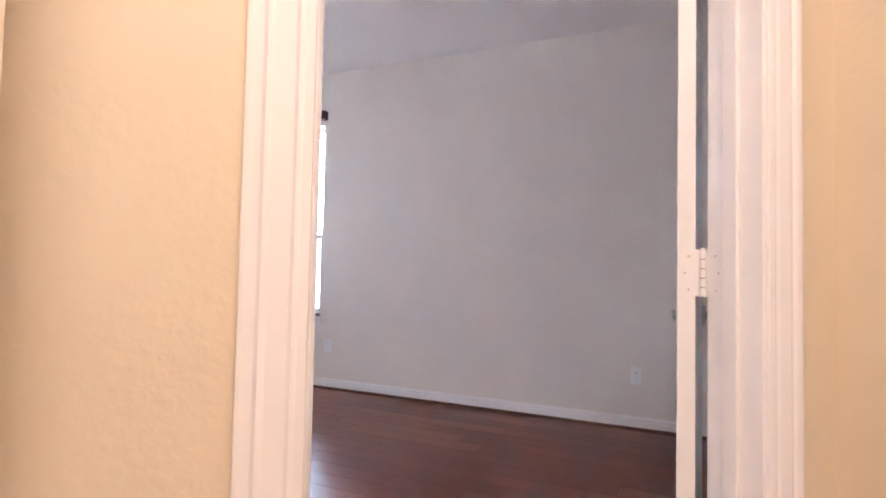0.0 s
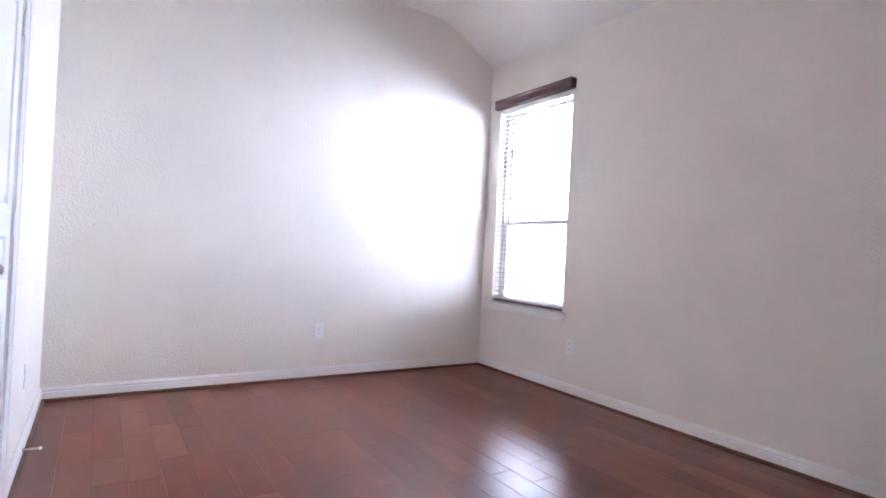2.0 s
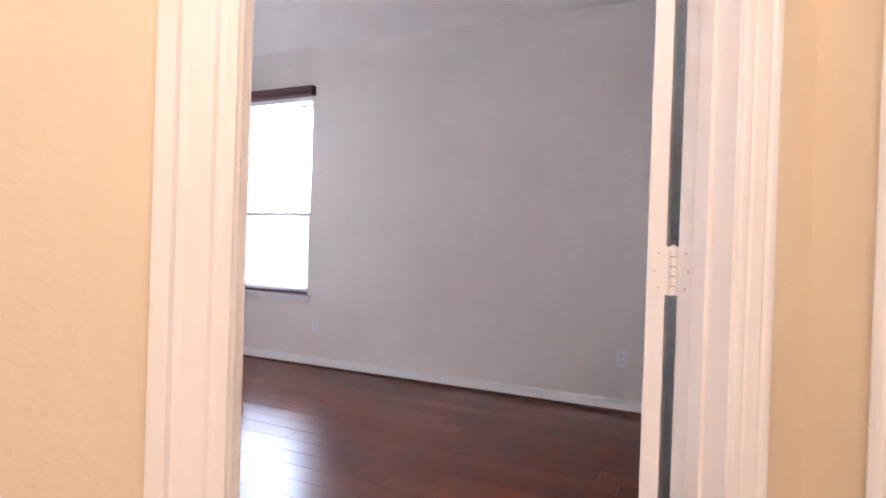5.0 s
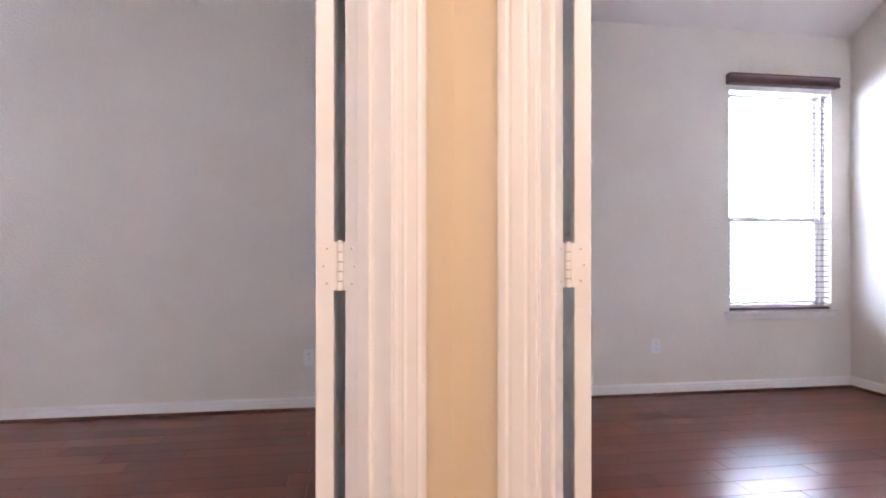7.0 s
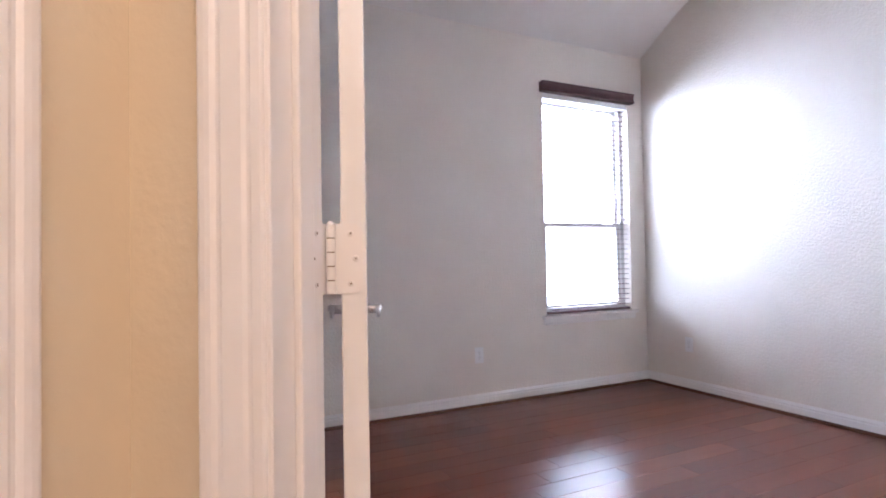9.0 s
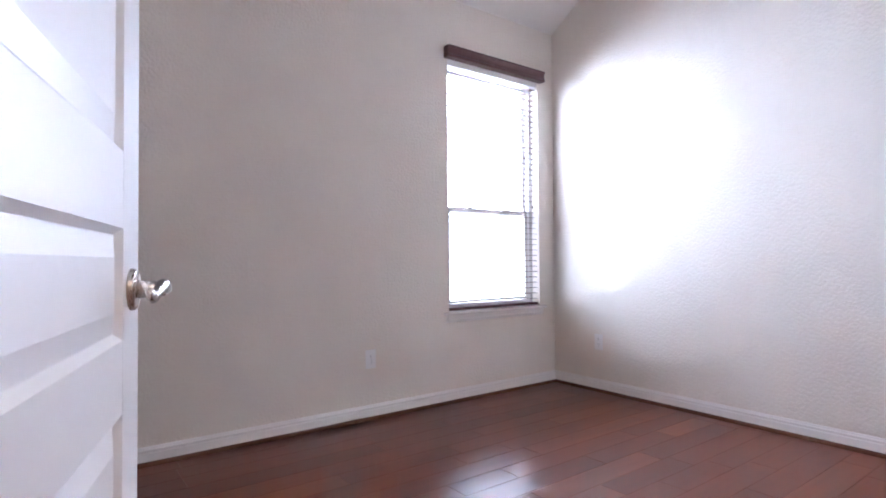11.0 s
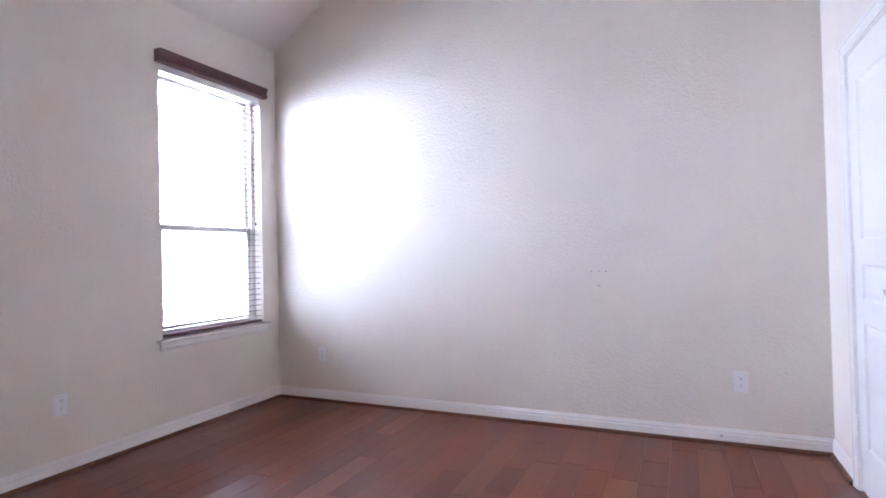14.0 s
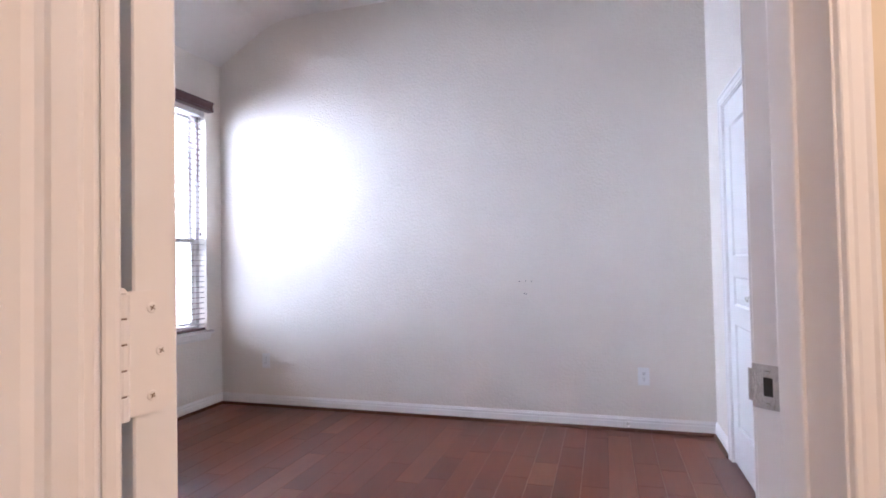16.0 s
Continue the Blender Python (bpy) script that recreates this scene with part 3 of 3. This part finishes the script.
def blind(x0, x1):
    z0, z1 = WIN_Z
    root = empty("window_blind", Matrix.Translation(((x0 + x1) / 2, 0, 0)), "dark brown wooden slat blind, lowered with its slats open", "blind", "window blinds")
    hw = (x1 - x0) / 2
    bm = bmesh.new()
    vp = [(0, 0), (0.052, 0), (0.058, 0.006), (0.058, 0.016), (0.053, 0.022), (0.050, 0.045), (0.053, 0.062), (0.060, 0.070), (0.060, 0.082), (0, 0.082)]
    extrude(bm, vp, (-hw - 0.03, 0, z1 - 0.012), (hw + 0.03, 0, z1 - 0.012), (0, -1, 0), (0, 0, 1))
    part("valance", bm, M_BLIND, root, "dark brown moulded wooden valance")
    bm = bmesh.new()
    box(bm, -hw + 0.006, hw - 0.006, 0.010, 0.060, z1 - 0.05, z1 - 0.004, 0.002)
    part("headrail", bm, M_PLATE, root, "white metal headrail")
    bm = bmesh.new()
    w = hw - 0.008
    yc, half = 0.036, 0.025
    prof = [(-half, -0.0014), (-half, 0.0002), (-half * 0.4, 0.0022), (half * 0.4, 0.0022), (half, 0.0002), (half, -0.0014), (half * 0.4, 0.0004), (-half * 0.4, 0.0004)]
    extrude(bm, prof, (-w, 0, 0), (w, 0, 0), (0, 1, 0), (0, 0, 1))
    first = part("slat", bm, M_SLAT, root, "", pose(0, yc, z0 + 0.060))
    n = 40
    step = (z1 - 0.07 - z0 - 0.060) / (n - 1)
    for i in range(1, n):
        o = new("slat", first.data)
        o.parent = root
        o.matrix_basis = pose(0, yc, z0 + 0.060 + i * step, random.uniform(-2.0, 2.0) + 3)
    bm = bmesh.new()
    box(bm, -w, w, yc - 0.026, yc + 0.026, z0 + 0.012, z0 + 0.030, 0.004, 2)
    part("bottom_rail", bm, M_BLIND, root, "dark brown wooden bottom rail")
    for x in (-w + 0.13, w - 0.13):
        for y in (yc - 0.0255, yc + 0.0255):
            bm = bmesh.new()
            tube(bm, 0.0009, 0.0009, z1 - z0 - 0.07, Matrix.Translation((x, y, z0 + 0.03)), 5)
            part("ladder_cord", bm, M_CORD, root)
        bm = bmesh.new()
        tube(bm, 0.0011, 0.0011, z1 - z0 - 0.07, Matrix.Translation((x + 0.006, yc, z0 + 0.03)), 5)
        part("lift_cord", bm, M_CORD, root)
    for x, zt in ((-w + 0.055, 1.50), (-w + 0.065, 1.60), (w - 0.055, 1.46)):
        bm = bmesh.new()
        tube(bm, 0.0011, 0.0011, z1 - 0.05 - zt, Matrix.Translation((x, 0.006, zt)), 5)
        c = part("pull_cord", bm, M_CORD, root)
        bm = bmesh.new()
        tube(bm, 0.0075, 0.003, 0.030, Matrix.Translation((x, 0.006, zt - 0.028)), 12, 0.001)
        part("tassel", bm, M_BLIND, c, "wooden cord tassel")
    bm = bmesh.new()
    tube(bm, 0.0045, 0.0045, 0.55, Matrix.Translation((w - 0.085, 0.004, z1 - 0.62)), 8, 0.001)
    part("tilt_wand", bm, M_BLIND, root, "dark wooden tilt wand")


for nm, wx in (("window_1", WIN_A), ("window_2", WIN_B)):
    window(nm, *wx)
    blind(*wx)

# ---------------------------------------------------------------- small fixtures


def outlet(m):
    """Wall outlet: local x along the wall, y out of it, z up."""
    root = empty("wall_outlet", m, "white plastic duplex power outlet on the wall", "outlet", "wall outlets")
    bm = bmesh.new()
    box(bm, -0.037, 0.037, 0.0002, 0.006, -0.060, 0.060, 0.0025, 2)
    pl = part("cover_plate", bm, M_PLATE, root)
    for z in (-0.0195, 0.0195):
        bm = bmesh.new()
        tube(bm, 0.0165, 0.016, 0.0022, Matrix.Translation((0, 0.0055, z)) @ Matrix.Rotation(-math.pi / 2, 4, "X"), 20)
        rc = part("receptacle", bm, M_PLATE, root)
        for x, h in ((-0.0062, 0.0085), (0.0062, 0.007)):
            bm = bmesh.new()
            box(bm, x - 0.0011, x + 0.0011, 0.0072, 0.0079, z + 0.001, z + 0.001 + h)
            part("slot", bm, M_DARK, rc)
        bm = bmesh.new()
        tube(bm, 0.0025, 0.0025, 0.0006, Matrix.Translation((0, 0.0074, z - 0.007)) @ Matrix.Rotation(-math.pi / 2, 4, "X"), 10)
        part("ground_hole", bm, M_DARK, rc)
    bm = bmesh.new()
    tube(bm, 0.003, 0.0025, 0.0012, Matrix.Translation((0, 0.0058, 0)) @ Matrix.Rotation(-math.pi / 2, 4, "X"), 10)
    part("screw", bm, M_PLATE, root)
    return root


FACE = {"n": 180, "w": -90, "e": 90, "s": 0}
for x, y, z, w in ((1.196, 0, 0.385, "n"), (3.857, 0, 0.378, "n"), (0, -1.645, 0.385, "w"), (6.517, 0, 0.385, "n"), (EAST, -0.443, 0.378, "e"),
                   (EAST, -3.42, 0.372, "e"), (0.95, CLOSET_A, 0.385, "s")):
    outlet(pose(x, y, z, 0, 0, FACE[w]))


def door_stop(m, label):
    """Spring door stop: local y points out of the baseboard."""
    root = empty("door_stop", m, label, "door stop", "door stops")
    out = Matrix.Rotation(-math.pi / 2, 4, "X")
    bm = bmesh.new()
    tube(bm, 0.010, 0.007, 0.008, out, 16, 0.001)
    part("base", bm, M_NICKEL, root)
    bm = bmesh.new()
    for k in range(22):
        tube(bm, 0.0052, 0.0052, 0.0018, Matrix.Translation((0, 0.008 + k * 0.0026, 0)) @ out, 12)
    tube(bm, 0.0042, 0.0042, 0.058, Matrix.Translation((0, 0.008, 0)) @ out, 10)
    part("spring", bm, M_NICKEL, root, "shiny coiled metal spring")
    bm = bmesh.new()
    tube(bm, 0.0075, 0.0065, 0.012, Matrix.Translation((0, 0.065, 0)) @ out, 14, 0.002)
    part("rubber_tip", bm, M_PLATE, root, "white rubber tip")


door_stop(pose(EAST - 0.014, -3.31, 0.050, 0, 0, 90), "small spring door stop screwed to the baseboard")
door_stop(pose(1.05, CLOSET_A + 0.014, 0.050), "small spring door stop screwed to the baseboard")

for k, (dy, z) in enumerate(((0.0, 1.075), (0.045, 1.076), (0.09, 1.074), (0.035, 0.985), (0.05, 0.982))):
    bm = bmesh.new()
    tube(bm, 0.0035, 0.0030, 0.0012, pose(EAST, -2.587 - dy, z - 0.05, 0, -90, 0), 8)
    tagged(mesh_object("nail_hole", bm, M_DARK), "tiny dark nail hole in the plaster wall", "nail hole", "nail holes")

# ---------------------------------------------------------------- floor planks
PW = 0.138


def plank_mesh():
    bm = bmesh.new()
    box(bm, 0, 1, 0, PW - 0.0014, -0.012, 0.0)
    top = [e for e in bm.edges if all(abs(v.co.z) < 1e-6 for v in e.verts)]
    bmesh.ops.bevel(bm, geom=top, offset=0.0006, segments=1, affect="EDGES")
    bmesh.ops.recalc_face_normals(bm, faces=bm.faces[:])
    me = bpy.data.meshes.new("plank")
    bm.to_mesh(me)
    bm.free()
    me.materials.append(M_PLANK)
    return me


PLANK = plank_mesh()
rng = random.Random(5)
far_v, far_f = [], []
count = 0
y = -0.002 - PW
while y > -4.6:
    x = -0.10 - rng.uniform(0, 0.5)
    while x < EAST + 0.05:
        L = rng.choice((0.32, 0.42, 0.55, 0.65, 0.8, 0.95, 1.2))
        a, b = max(x, -0.10), min(x + L, EAST + 0.10)
        if b - a > 0.05:
            dz = rng.uniform(-0.0003, 0.0)
            near = 1.0 < (a + b) / 2 < 7.4 and -3.6 < y < -0.25
            if near and count < 300:
                o = new("plank", PLANK)
                o.parent = FLOOR
                o.matrix_basis = Matrix.Translation((a, y, dz)) @ Matrix.Diagonal((b - a - 0.0015, 1, 1, 1))
                count += 1
            else:
                i = len(far_v)
                e = 0.0006
                x0, x1, y0, y1 = a, b - 0.0015, y, y + PW - 0.0014
                far_v += [(x0, y0, -0.012), (x1, y0, -0.012), (x1, y1, -0.012), (x0, y1, -0.012)]
                far_v += [(x0, y0, dz - e), (x1, y0, dz - e), (x1, y1, dz - e), (x0, y1, dz - e)]
                far_v += [(x0 + e, y0 + e, dz), (x1 - e, y0 + e, dz), (x1 - e, y1 - e, dz), (x0 + e, y1 - e, dz)]
                for k in range(4):
                    j = (k + 1) % 4
                    far_f += [(i + k, i + j, i + 4 + j, i + 4 + k), (i + 4 + k, i + 4 + j, i + 8 + j, i + 8 + k)]
                far_f.append((i + 8, i + 9, i + 10, i + 11))
        x += L
    y -= PW
me = bpy.data.meshes.new("far_planks")
me.from_pydata(far_v, [], far_f)
me.materials.append(M_PLANK_FAR)
far = new("far_planks", me)
far.parent = FLOOR
tagged(far, kind="stuff")
